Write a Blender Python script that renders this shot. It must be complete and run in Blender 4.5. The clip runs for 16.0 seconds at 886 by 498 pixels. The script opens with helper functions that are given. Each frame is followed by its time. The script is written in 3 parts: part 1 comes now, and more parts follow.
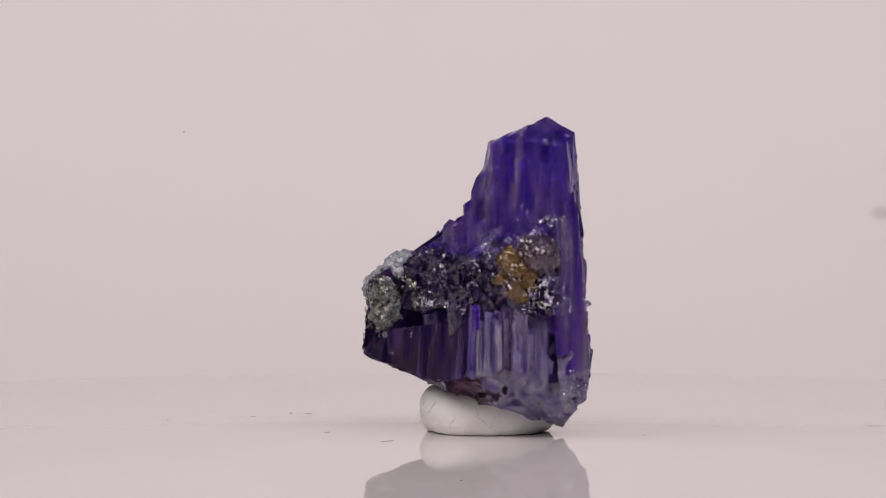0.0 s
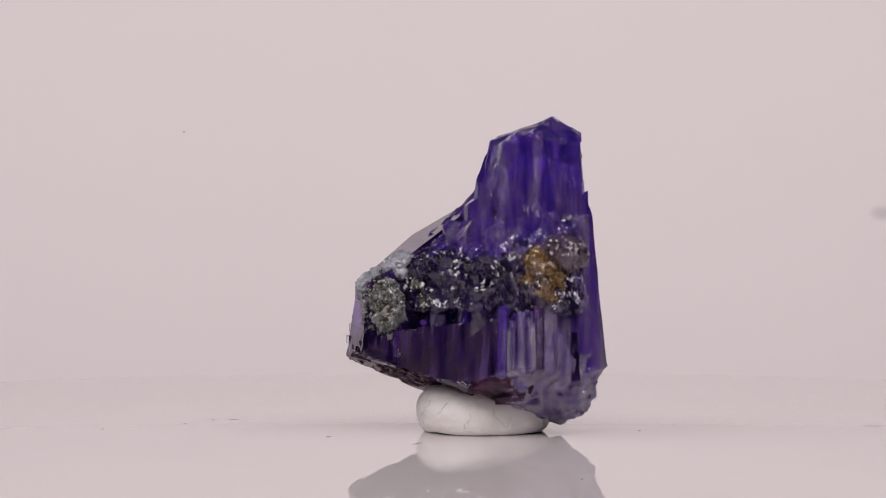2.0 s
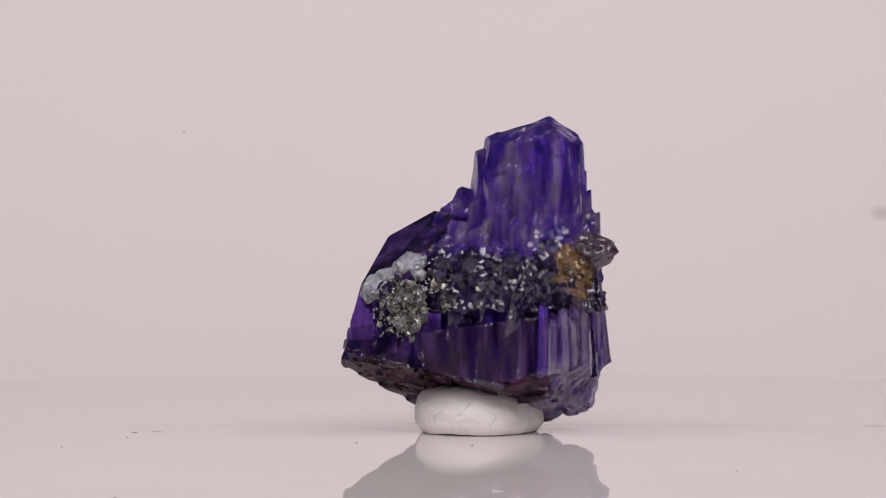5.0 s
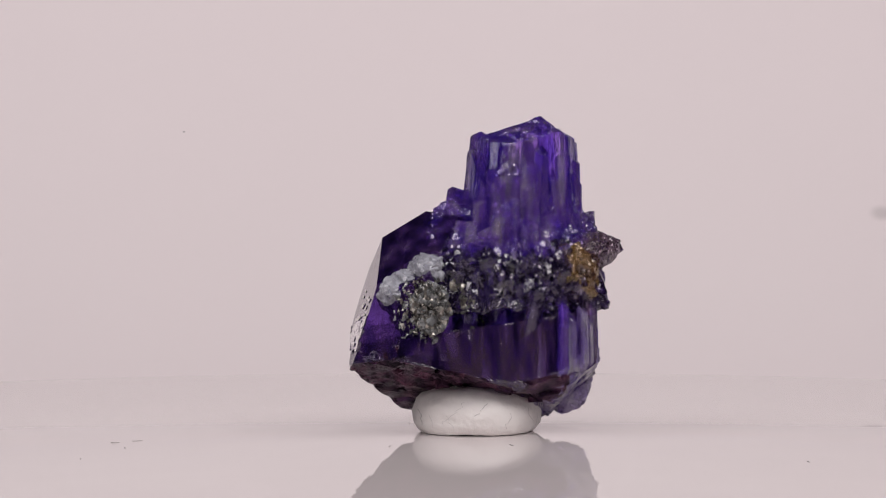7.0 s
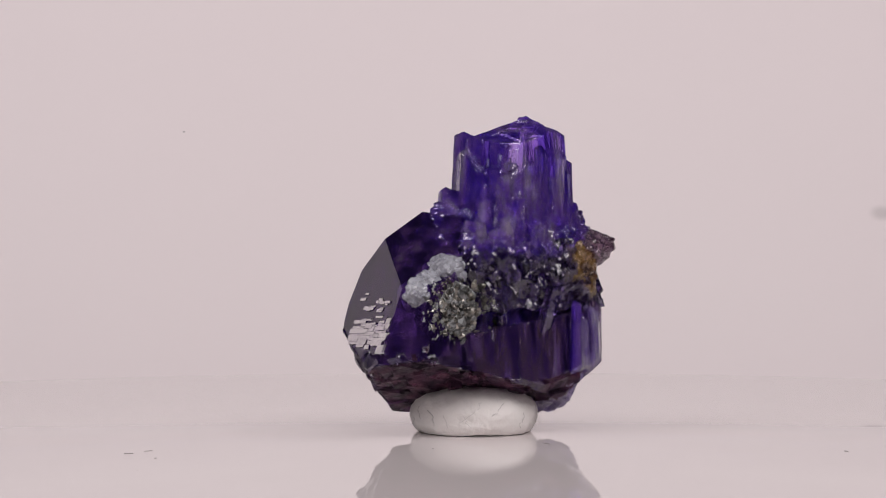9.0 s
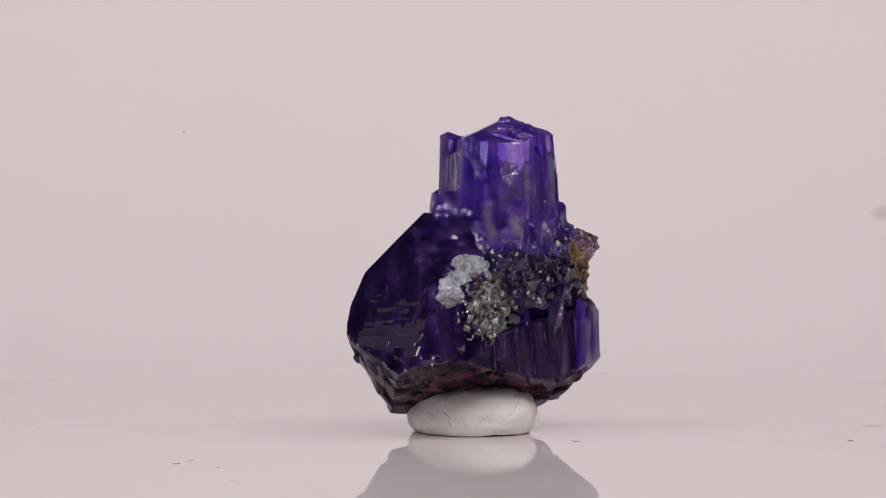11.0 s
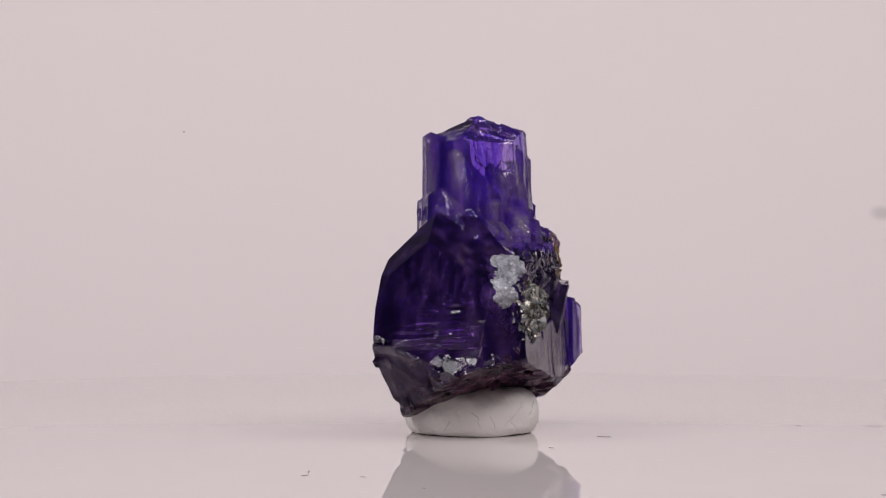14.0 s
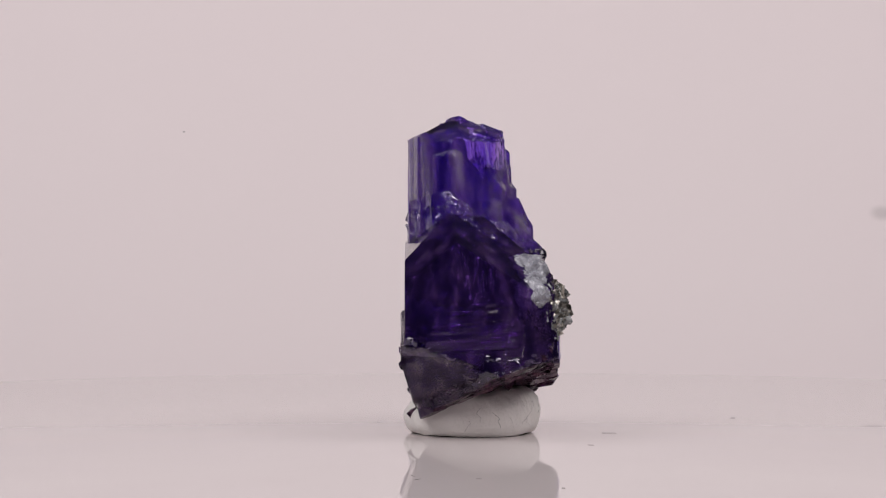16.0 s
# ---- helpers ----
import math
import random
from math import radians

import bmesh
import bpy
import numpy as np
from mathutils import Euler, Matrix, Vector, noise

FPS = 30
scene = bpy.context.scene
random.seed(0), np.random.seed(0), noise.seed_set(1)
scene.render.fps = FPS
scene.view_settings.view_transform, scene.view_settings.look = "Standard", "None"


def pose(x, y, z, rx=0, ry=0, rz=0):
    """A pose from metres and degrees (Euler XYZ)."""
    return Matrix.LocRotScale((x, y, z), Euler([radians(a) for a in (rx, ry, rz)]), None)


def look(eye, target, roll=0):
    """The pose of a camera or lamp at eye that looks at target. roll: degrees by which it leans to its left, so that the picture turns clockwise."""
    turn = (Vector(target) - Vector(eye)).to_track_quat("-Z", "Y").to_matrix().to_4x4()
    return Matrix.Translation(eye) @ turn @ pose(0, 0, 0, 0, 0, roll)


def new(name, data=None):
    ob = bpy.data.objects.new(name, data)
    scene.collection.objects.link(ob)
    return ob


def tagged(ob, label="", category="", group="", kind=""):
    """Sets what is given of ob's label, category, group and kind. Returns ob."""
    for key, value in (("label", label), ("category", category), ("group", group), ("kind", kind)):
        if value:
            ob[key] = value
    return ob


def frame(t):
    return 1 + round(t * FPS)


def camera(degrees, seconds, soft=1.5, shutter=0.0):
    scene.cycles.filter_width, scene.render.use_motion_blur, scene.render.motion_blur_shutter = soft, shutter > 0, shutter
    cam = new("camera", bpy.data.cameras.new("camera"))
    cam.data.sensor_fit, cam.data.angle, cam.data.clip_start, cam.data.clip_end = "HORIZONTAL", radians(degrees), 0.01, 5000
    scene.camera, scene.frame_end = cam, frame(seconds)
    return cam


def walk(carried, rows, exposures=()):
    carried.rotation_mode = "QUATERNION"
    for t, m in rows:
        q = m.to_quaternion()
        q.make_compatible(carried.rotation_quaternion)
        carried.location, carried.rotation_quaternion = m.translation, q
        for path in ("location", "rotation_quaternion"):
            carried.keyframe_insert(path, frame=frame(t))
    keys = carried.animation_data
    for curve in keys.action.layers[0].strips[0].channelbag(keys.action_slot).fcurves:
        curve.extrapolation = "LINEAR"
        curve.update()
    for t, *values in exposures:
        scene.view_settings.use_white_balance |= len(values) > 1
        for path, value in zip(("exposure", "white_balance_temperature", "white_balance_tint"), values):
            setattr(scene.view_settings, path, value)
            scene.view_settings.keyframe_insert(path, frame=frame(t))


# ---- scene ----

from mathutils.bvhtree import BVHTree

# ---- camera: a still close-up view, 0.33 m from the stone ----
U = 0.00005                      # working unit of the stone's plan: 0.05 mm
DIST, TILT = 6500, radians(2.6)
cam = camera(13.75, 16.0, soft=1.1)
UPW = Vector((0, math.sin(TILT), math.cos(TILT)))
FWD = Vector((0, math.cos(TILT), -math.sin(TILT)))
AIM = (Vector((-70, 0, 0)) + UPW * 323) * U
VIEW = look(AIM - FWD * DIST * U, AIM)
walk(cam, [(0.0, VIEW), (16.0, VIEW)])
TURN = 8.52                      # the turntable's pace in degrees a second

# ---- light: three large soft boxes before the stone, a small low one beside the camera ----
world = bpy.data.worlds.new("world")
scene.world = world
world.use_nodes = True
world.node_tree.nodes["Background"].inputs[0].default_value = (1.0, 0.9, 0.9, 1)
world.node_tree.nodes["Background"].inputs[1].default_value = 0.25


def soft_box(name, eye, target, sx, sy, watts, tint):
    data = bpy.data.lights.new(name, "AREA")
    data.shape, data.size, data.size_y, data.energy, data.color = "RECTANGLE", sx, sy, watts, tint
    ob = new(name, data)
    ob.matrix_world = look(eye, target)
    return ob


soft_box("softbox_left", (-0.55, -0.35, 0.66), (0, 0.1, 0.03), 0.48, 0.38, 3.25, (1.0, 0.94, 0.94))
soft_box("softbox_right", (0.55, -0.35, 0.66), (0, 0.1, 0.03), 0.48, 0.38, 3.25, (1.0, 0.94, 0.94))
soft_box("softbox_front", (0.04, -0.52, 0.6), (0, 0.05, 0.02), 0.48, 0.25, 2.35, (1.0, 0.94, 0.94))
soft_box("softbox_low", (-0.286, -0.458, 0.275), (0, 0, 0.015), 0.2, 0.18, 0.3, (1.0, 0.96, 0.96))
scene.view_settings.exposure = 0.0


# ---- materials ----
def material(name):
    m = bpy.data.materials.new(name)
    m.use_nodes = True
    nt = m.node_tree
    return m, nt, nt.nodes["Principled BSDF"]


def ramp(nt, fac, stops):
    r = nt.nodes.new("ShaderNodeValToRGB")
    while len(r.color_ramp.elements) < len(stops):
        r.color_ramp.elements.new(0.5)
    for e, (p, c) in zip(r.color_ramp.elements, stops):
        e.position, e.color = p, (*c, 1)
    nt.links.new(fac, r.inputs[0])
    return r.outputs[0]


def noise_tex(nt, scale, detail=5, rough=0.55, stretch=(1, 1, 1), distortion=0.0):
    tc = nt.nodes.new("ShaderNodeTexCoord")
    mp = nt.nodes.new("ShaderNodeMapping")
    mp.inputs["Scale"].default_value = [scale * s for s in stretch]
    nt.links.new(tc.outputs["Object"], mp.inputs[0])
    n = nt.nodes.new("ShaderNodeTexNoise")
    n.inputs["Scale"].default_value = 1.0
    n.inputs["Detail"].default_value = detail
    n.inputs["Roughness"].default_value = rough
    n.inputs["Distortion"].default_value = distortion
    nt.links.new(mp.outputs[0], n.inputs[0])
    return n.outputs["Fac"]


def bump(nt, layers, bsdf):
    last = None
    for height, strength, dist in layers:
        b = nt.nodes.new("ShaderNodeBump")
        b.inputs["Strength"].default_value = strength
        b.inputs["Distance"].default_value = dist
        nt.links.new(height, b.inputs["Height"])
        if last:
            nt.links.new(last, b.inputs["Normal"])
        last = b.outputs[0]
    nt.links.new(last, bsdf.inputs["Normal"])


def shards(nt, scale, stretch=(1, 1, 1)):
    """A height made of small flat planes, each tilted its own way, as on a broken gem."""
    tc = nt.nodes.new("ShaderNodeTexCoord")
    mp = nt.nodes.new("ShaderNodeMapping")
    mp.inputs["Scale"].default_value = [scale * k for k in stretch]
    nt.links.new(tc.outputs["Object"], mp.inputs[0])
    vo = nt.nodes.new("ShaderNodeTexVoronoi")
    vo.inputs["Scale"].default_value = 1.0
    nt.links.new(mp.outputs[0], vo.inputs["Vector"])
    away = nt.nodes.new("ShaderNodeVectorMath")
    away.operation = "SUBTRACT"
    nt.links.new(mp.outputs[0], away.inputs[0])
    nt.links.new(vo.outputs["Position"], away.inputs[1])
    tilt = nt.nodes.new("ShaderNodeVectorMath")
    tilt.operation = "SUBTRACT"
    nt.links.new(vo.outputs["Color"], tilt.inputs[0])
    tilt.inputs[1].default_value = (0.5, 0.5, 0.5)
    dot = nt.nodes.new("ShaderNodeVectorMath")
    dot.operation = "DOT_PRODUCT"
    nt.links.new(away.outputs[0], dot.inputs[0])
    nt.links.new(tilt.outputs[0], dot.inputs[1])
    return dot.outputs["Value"]


def gem(name, stops, transmission, rough, stria=0.25, grain=0.15, patch=180, stretch=(1, 1, 0.5), broken=0.0, cell=1200, tall=1.0, spec=0.5, vary=0.0, ior=1.69):
    m, nt, b = material(name)
    tone = noise_tex(nt, patch, 6, 0.6, stretch)
    if vary:
        each = nt.nodes.new("ShaderNodeObjectInfo")
        mix = nt.nodes.new("ShaderNodeMath")
        mix.operation = "MULTIPLY_ADD"
        nt.links.new(each.outputs["Random"], mix.inputs[0])
        mix.inputs[1].default_value = vary
        nt.links.new(tone, mix.inputs[2])
        tone = mix.outputs[0]
    nt.links.new(ramp(nt, tone, stops), b.inputs["Base Color"])
    b.inputs["Transmission Weight"].default_value = transmission
    b.inputs["IOR"].default_value = ior
    b.inputs["Specular IOR Level"].default_value = spec
    nt.links.new(ramp(nt, noise_tex(nt, 500, 4), [(0.35, (rough * 0.5,) * 3), (0.7, (rough * 1.6,) * 3)]), b.inputs["Roughness"])
    layers = [(noise_tex(nt, 2600, 3, 0.6, (1, 1, 0.025)), stria, 0.0004), (noise_tex(nt, 900, 6, 0.6), grain, 0.0006)]
    if broken:
        layers.append((shards(nt, cell, (1, 1, tall)), broken, 1.3 / cell))
        layers.append((shards(nt, cell * 2.7, (1, 1, tall)), broken * 0.7, 0.5 / cell))
    bump(nt, layers, b)
    return m


VIOLET = gem("violet_gem", [(0.36, (0.06, 0.02, 0.46)), (0.47, (0.2, 0.085, 0.86)), (0.57, (0.44, 0.22, 0.96)), (0.69, (0.84, 0.7, 1.0))], 0.88, 0.025, 0.12, 0.015, 620, (1, 1, 0.1), 0.12, 500, 0.12, 0.5, 0.1)
INDIGO = gem("indigo_gem", [(0.36, (0.035, 0.016, 0.14)), (0.5, (0.12, 0.05, 0.36)), (0.6, (0.32, 0.14, 0.64)), (0.7, (0.6, 0.42, 0.85))], 0.93, 0.02, 0.0, 0.03, 620, (1, 1, 0.25), spec=0.5)
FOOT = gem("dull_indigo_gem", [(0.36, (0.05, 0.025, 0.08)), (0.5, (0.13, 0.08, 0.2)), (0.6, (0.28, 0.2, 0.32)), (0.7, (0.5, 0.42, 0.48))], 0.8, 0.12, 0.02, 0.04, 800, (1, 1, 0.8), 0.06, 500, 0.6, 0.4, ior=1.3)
STEP = gem("dull_violet_step", [(0.3, (0.06, 0.03, 0.14)), (0.6, (0.16, 0.08, 0.3))], 0.85, 0.07, 0.0, 0.06, 300, (1, 1, 3), 0.05, 900, 2.0, 0.5)
DARK = gem("smoky_gem", [(0.38, (0.03, 0.014, 0.09)), (0.46, (0.14, 0.06, 0.32)), (0.52, (0.2, 0.12, 0.18)), (0.59, (0.38, 0.2, 0.66)), (0.7, (0.66, 0.54, 0.78))], 0.85, 0.03, 0.18, 0.015, 900, (1, 1, 0.04), 0.06, 500, 0.06, 0.5)
LILAC = gem("lilac_gem", [(0.36, (0.07, 0.03, 0.22)), (0.45, (0.26, 0.15, 0.58)), (0.55, (0.5, 0.37, 0.8)), (0.68, (0.9, 0.84, 0.97))], 0.78, 0.06, 0.16, 0.05, 1100, (1, 1, 0.2), 0.15, 600, 0.25, 0.5, 0.1)
CHIP = gem("broken_gem", [(0.36, (0.025, 0.014, 0.08)), (0.5, (0.11, 0.06, 0.25)), (0.64, (0.4, 0.32, 0.55))], 0.9, 0.05, 0.02, 0.03, 700, (1, 1, 0.6), 0.15, 600, 0.7)
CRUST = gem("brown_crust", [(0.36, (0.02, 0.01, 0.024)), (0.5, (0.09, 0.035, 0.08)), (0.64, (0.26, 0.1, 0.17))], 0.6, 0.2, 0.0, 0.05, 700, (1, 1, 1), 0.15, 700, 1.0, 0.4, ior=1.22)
GOLD = gem("iron_stain", [(0.34, (0.1, 0.05, 0.05)), (0.45, (0.4, 0.2, 0.06)), (0.54, (0.6, 0.38, 0.14)), (0.6, (0.4, 0.3, 0.5)), (0.72, (0.7, 0.6, 0.62))], 0.7, 0.04, 0.05, 0.1, 500, (1, 1, 1), 0.5, 800, 0.7)
KNOB = gem("smoky_brown_gem", [(0.36, (0.12, 0.06, 0.08)), (0.52, (0.32, 0.19, 0.3)), (0.66, (0.55, 0.42, 0.5))], 0.88, 0.05, 0.0, 0.1, 500, (1, 1, 1), 0.3, 700)
CALCITE = gem("white_calcite", [(0.36, (0.3, 0.3, 0.36)), (0.6, (0.56, 0.57, 0.64))], 0.42, 0.2, 0.0, 0.15, 700, (1, 1, 1), 0.25, 900)
GREYSPAR = gem("grey_calcite", [(0.4, (0.1, 0.1, 0.1)), (0.6, (0.36, 0.37, 0.38))], 0.4, 0.2, 0.0, 0.3, 900, (1, 1, 1), 0.5, 1300)


def plain(name, stops, rough, patch=60, grain=0.2, metal=0.0, dist=0.0004):
    m, nt, b = material(name)
    nt.links.new(ramp(nt, noise_tex(nt, patch, 6), stops), b.inputs["Base Color"])
    b.inputs["Roughness"].default_value = rough
    b.inputs["Metallic"].default_value = metal
    layers = [(noise_tex(nt, patch * 12, 5), grain, dist)]
    if metal:
        layers.append((shards(nt, 2200), 1.0, 0.0006))
    bump(nt, layers, b)
    return m


PYRITE = plain("grey_pyrite", [(0.35, (0.1, 0.095, 0.09)), (0.6, (0.46, 0.43, 0.39))], 0.28, 900, 0.15, 1.0)
PUTTY = plain("white_putty", [(0.3, (0.83, 0.79, 0.77)), (0.65, (0.9, 0.87, 0.85))], 0.75, 250, 0.25)
ACRYLIC = plain("white_acrylic", [(0.3, (0.68, 0.622, 0.626)), (0.7, (0.71, 0.653, 0.656))], 0.015, 30, 0.0)
PAPER = plain("pinkish_paper", [(0.3, (0.76, 0.69, 0.705)), (0.7, (0.78, 0.71, 0.725))], 0.9, 6, 0.02)


def grey_spot(m, at, radius, dark):
    """One soft grey spot on the paper."""
    nt = m.node_tree
    b = nt.nodes["Principled BSDF"]
    was = b.inputs["Base Color"].links[0].from_socket
    tc = nt.nodes.new("ShaderNodeTexCoord")
    d = nt.nodes.new("ShaderNodeVectorMath")
    d.operation = "DISTANCE"
    nt.links.new(tc.outputs["Object"], d.inputs[0])
    d.inputs[1].default_value = at
    mr = nt.nodes.new("ShaderNodeMapRange")
    mr.interpolation_type = "SMOOTHSTEP"
    for k, v in zip((1, 2, 3, 4), (radius * 0.2, radius, dark, 1.0)):
        mr.inputs[k].default_value = v
    nt.links.new(d.outputs["Value"], mr.inputs[0])
    mul = nt.nodes.new("ShaderNodeVectorMath")
    mul.operation = "SCALE"
    nt.links.new(was, mul.inputs[0])
    nt.links.new(mr.outputs[0], mul.inputs["Scale"])
    nt.links.new(mul.outputs[0], b.inputs["Base Color"])


grey_spot(PAPER, (0.0647, 0.247, 0.0105), 0.0024, 0.78)
# a speck on the camera sensor, put into the paper's colour as a dot
grey_spot(PAPER, (-0.0447, 0.2608, 0.0229), 0.00034, 0.4)
WALL = plain("grey_wall", [(0.3, (0.13, 0.12, 0.12)), (0.7, (0.16, 0.15, 0.15))], 0.9, 3, 0.05)


# ---- mesh helpers ----
def part(name, bm, mat, parent=None, label="", smooth=False, crease=0):
    me = bpy.data.meshes.new(name)
    bm.to_mesh(me)
    bm.free()
    for m in mat if isinstance(mat, list) else [mat]:
        me.materials.append(m)
    if smooth or crease:
        for p in me.polygons:
            p.use_smooth = True
    if crease:
        me.set_sharp_from_angle(angle=radians(crease))
    ob = new(name, me)
    ob.parent = parent
    if label:
        tagged(ob, label)
    return ob


def up(az, h, tilt=0, z=0):
    """A plane whose normal points to az degrees, h units from the axis at the height z, leaning up by tilt degrees."""
    return (az, tilt, (h * math.cos(radians(az)), h * math.sin(radians(az)), z))


def facet(az, tilt, *p):
    return (az, tilt, p)


def solid(planes, lo=-50, hi=620, size=420):
    """A convex crystal: what the planes leave of a block."""
    bm = bmesh.new()
    bmesh.ops.create_cube(bm, size=2)
    for v in bm.verts:
        v.co = (v.co.x * size, v.co.y * size, lo + (v.co.z + 1) / 2 * (hi - lo))
    for az, tilt, p in planes:
        a, t = radians(az), radians(tilt)
        n = Vector((math.cos(a) * math.cos(t), math.sin(a) * math.cos(t), math.sin(t)))
        cut = bmesh.ops.bisect_plane(bm, geom=bm.verts[:] + bm.edges[:] + bm.faces[:], dist=1e-4,
                                     plane_co=p, plane_no=n, clear_outer=True)
        edges = [e for e in cut["geom_cut"] if isinstance(e, bmesh.types.BMEdge)]
        if len(edges) > 2:
            bmesh.ops.edgenet_fill(bm, edges=edges)
    bmesh.ops.recalc_face_normals(bm, faces=bm.faces)
    return bm


def cleave(c, size, tall=1.0):
    """Broken planes: each cell of the rock is cut flat, in its own tilt and at its own depth."""
    q = Vector((c.x, c.y, c.z * tall)) / size
    f = noise.voronoi(q)[1][0]
    k = noise.noise_vector(f * 7.3 + Vector((3.1, 8.7, 1.9)))
    return (q - f).dot(k) * 2.2 + 0.5 * noise.noise(f * 5.1)


def roughen(bm, length, amount, scale, seed=0.0, stretch=1.0, soft=0, cut=0.0, size=16.0):
    """Cut long edges until none is longer than length, and push the points about by noise."""
    bmesh.ops.triangulate(bm, faces=bm.faces)
    for _ in range(9):
        long = [e for e in bm.edges if e.calc_length() > length]
        if not long:
            break
        bmesh.ops.subdivide_edges(bm, edges=long, cuts=1)
        bmesh.ops.triangulate(bm, faces=[f for f in bm.faces if len(f.verts) > 3])
    for _ in range(soft):
        bmesh.ops.smooth_vert(bm, verts=bm.verts, factor=0.5, use_axis_x=True, use_axis_y=True, use_axis_z=True)
    bm.normal_update()
    moves = []
    for v in bm.verts:
        p = Vector((v.co.x, v.co.y, v.co.z * stretch)) / scale + Vector((seed, seed * 2, seed * 3))
        d = noise.fractal(p, 0.9, 2.1, 4) + 0.6 * abs(noise.noise(p * 2.3)) - 0.2
        if cut:
            d += cut / amount * cleave(v.co, size)
        moves.append(v.co + v.normal * d * amount)
    for v, co in zip(bm.verts, moves):
        v.co = co
    return bm


def terrace(v, steps):
    k = math.floor(v * steps)
    f = v * steps - k
    return (k + min(1.0, f * 4)) / steps


def relief(bm, length, stria, grain, seed=0.0, freq=22.0, broken=None):
    """Fine mesh with upright growth ribs on the prism faces and a broken grain on the rest."""
    bmesh.ops.triangulate(bm, faces=bm.faces)
    for _ in range(9):
        long = [e for e in bm.edges if e.calc_length() > length]
        if not long:
            break
        bmesh.ops.subdivide_edges(bm, edges=long, cuts=1)
        bmesh.ops.triangulate(bm, faces=[f for f in bm.faces if len(f.verts) > 3])
    bm.normal_update()
    moves = []
    for v in bm.verts:
        n, c = v.normal, v.co
        side = max(0.0, 1 - 2.2 * abs(n.z))
        under = 1.0 if n.z < -0.2 else 0.0
        crown = 3.0 if n.z > 0.55 and stria > 2 else 0.0
        p = Vector((c.x / freq + seed, c.y / freq, c.z / 420))
        rib = terrace(noise.noise(p) + 0.45 * noise.noise(p * 2.7), 3.5) * stria * side
        q = c / 26 + Vector((seed, 3, seed))
        rock = noise.fractal(q, 0.9, 2.1, 4)
        chip = terrace(noise.noise(q * 0.8), 3) * (1 + 5 * under)
        cut, size, tall = broken(c, n) if broken else (0, 1, 1)
        if cut:
            rib += cut * cleave(c, size, tall)
        moves.append(c + n * (rib + grain * (rock * (0.5 + 2.5 * under) + chip * (1 + crown))))
    for v, co in zip(bm.verts, moves):
        v.co = co
    return bm


def sized(bm):
    bmesh.ops.scale(bm, vec=(U, U, U), verts=bm.verts)
    return bm


# ---- the set ----
def disc(name, r, z0, z1, mat, segs=160, bevel=0.0):
    bm = bmesh.new()
    bmesh.ops.create_cone(bm, cap_ends=True, segments=segs, radius1=r, radius2=r, depth=z1 - z0)
    bmesh.ops.translate(bm, vec=(0, 0, (z0 + z1) / 2), verts=bm.verts)
    if bevel:
        rim = [e for e in bm.edges if abs(e.verts[0].co.z - e.verts[1].co.z) < 1e-6]
        bmesh.ops.bevel(bm, geom=rim, offset=bevel, segments=3, affect="EDGES")
    return part(name, bm, mat)


def backdrop_sweep():
    """Seamless paper: flat on the table, then curved up behind."""
    prof = [(-0.9, -0.02), (0.16, -0.02)]
    prof += [(0.16 + 0.14 * math.sin(a), 0.12 - 0.14 * math.cos(a)) for a in [radians(6 * i) for i in range(1, 16)]]
    prof += [(0.30, 0.125)]
    bm = bmesh.new()
    rows = [[bm.verts.new((x, y, z)) for y, z in prof] for x in (-0.5, 0.5)]
    for i in range(len(prof) - 1):
        bm.faces.new((rows[0][i], rows[1][i], rows[1][i + 1], rows[0][i + 1]))
    ob = part("backdrop", bm, PAPER, smooth=True)
    s = ob.modifiers.new("thickness", "SOLIDIFY")
    s.thickness, s.offset = 0.002, -1
    return tagged(ob, "seamless pinkish white paper curving up behind the turntable", "backdrop", kind="structure")


backdrop_sweep()


def wall_box(name, x0, x1, y0, y1, z0, z1):
    bm = bmesh.new()
    bmesh.ops.create_cube(bm, size=1)
    for v in bm.verts:
        v.co = ((x0 + x1) / 2 + v.co.x * (x1 - x0), (y0 + y1) / 2 + v.co.y * (y1 - y0), (z0 + z1) / 2 + v.co.z * (z1 - z0))
    return tagged(part(name, bm, WALL), "plain dark grey painted studio " + name.split("_")[0], name.split("_")[0], kind="structure")


wall_box("wall_south", -1.6, 1.6, -1.65, -1.6, -0.08, 1.6)
wall_box("wall_west", -1.65, -1.6, -1.6, 1.0, -0.08, 1.6)
wall_box("wall_east", 1.6, 1.65, -1.6, 1.0, -0.08, 1.6)
wall_box("wall_north", -1.6, 1.6, 1.0, 1.05, -0.08, 1.6)
wall_box("ceiling", -1.6, 1.6, -1.6, 1.0, 1.6, 1.65)
wall_box("floor", -1.6, 1.6, -1.6, 1.0, -0.08, -0.0222)


def sag(r):
    """The top plate droops slightly towards its rim; r and the answer in metres."""
    return -0.045 * (math.sqrt(r * r + 0.02 ** 2) - 0.02)


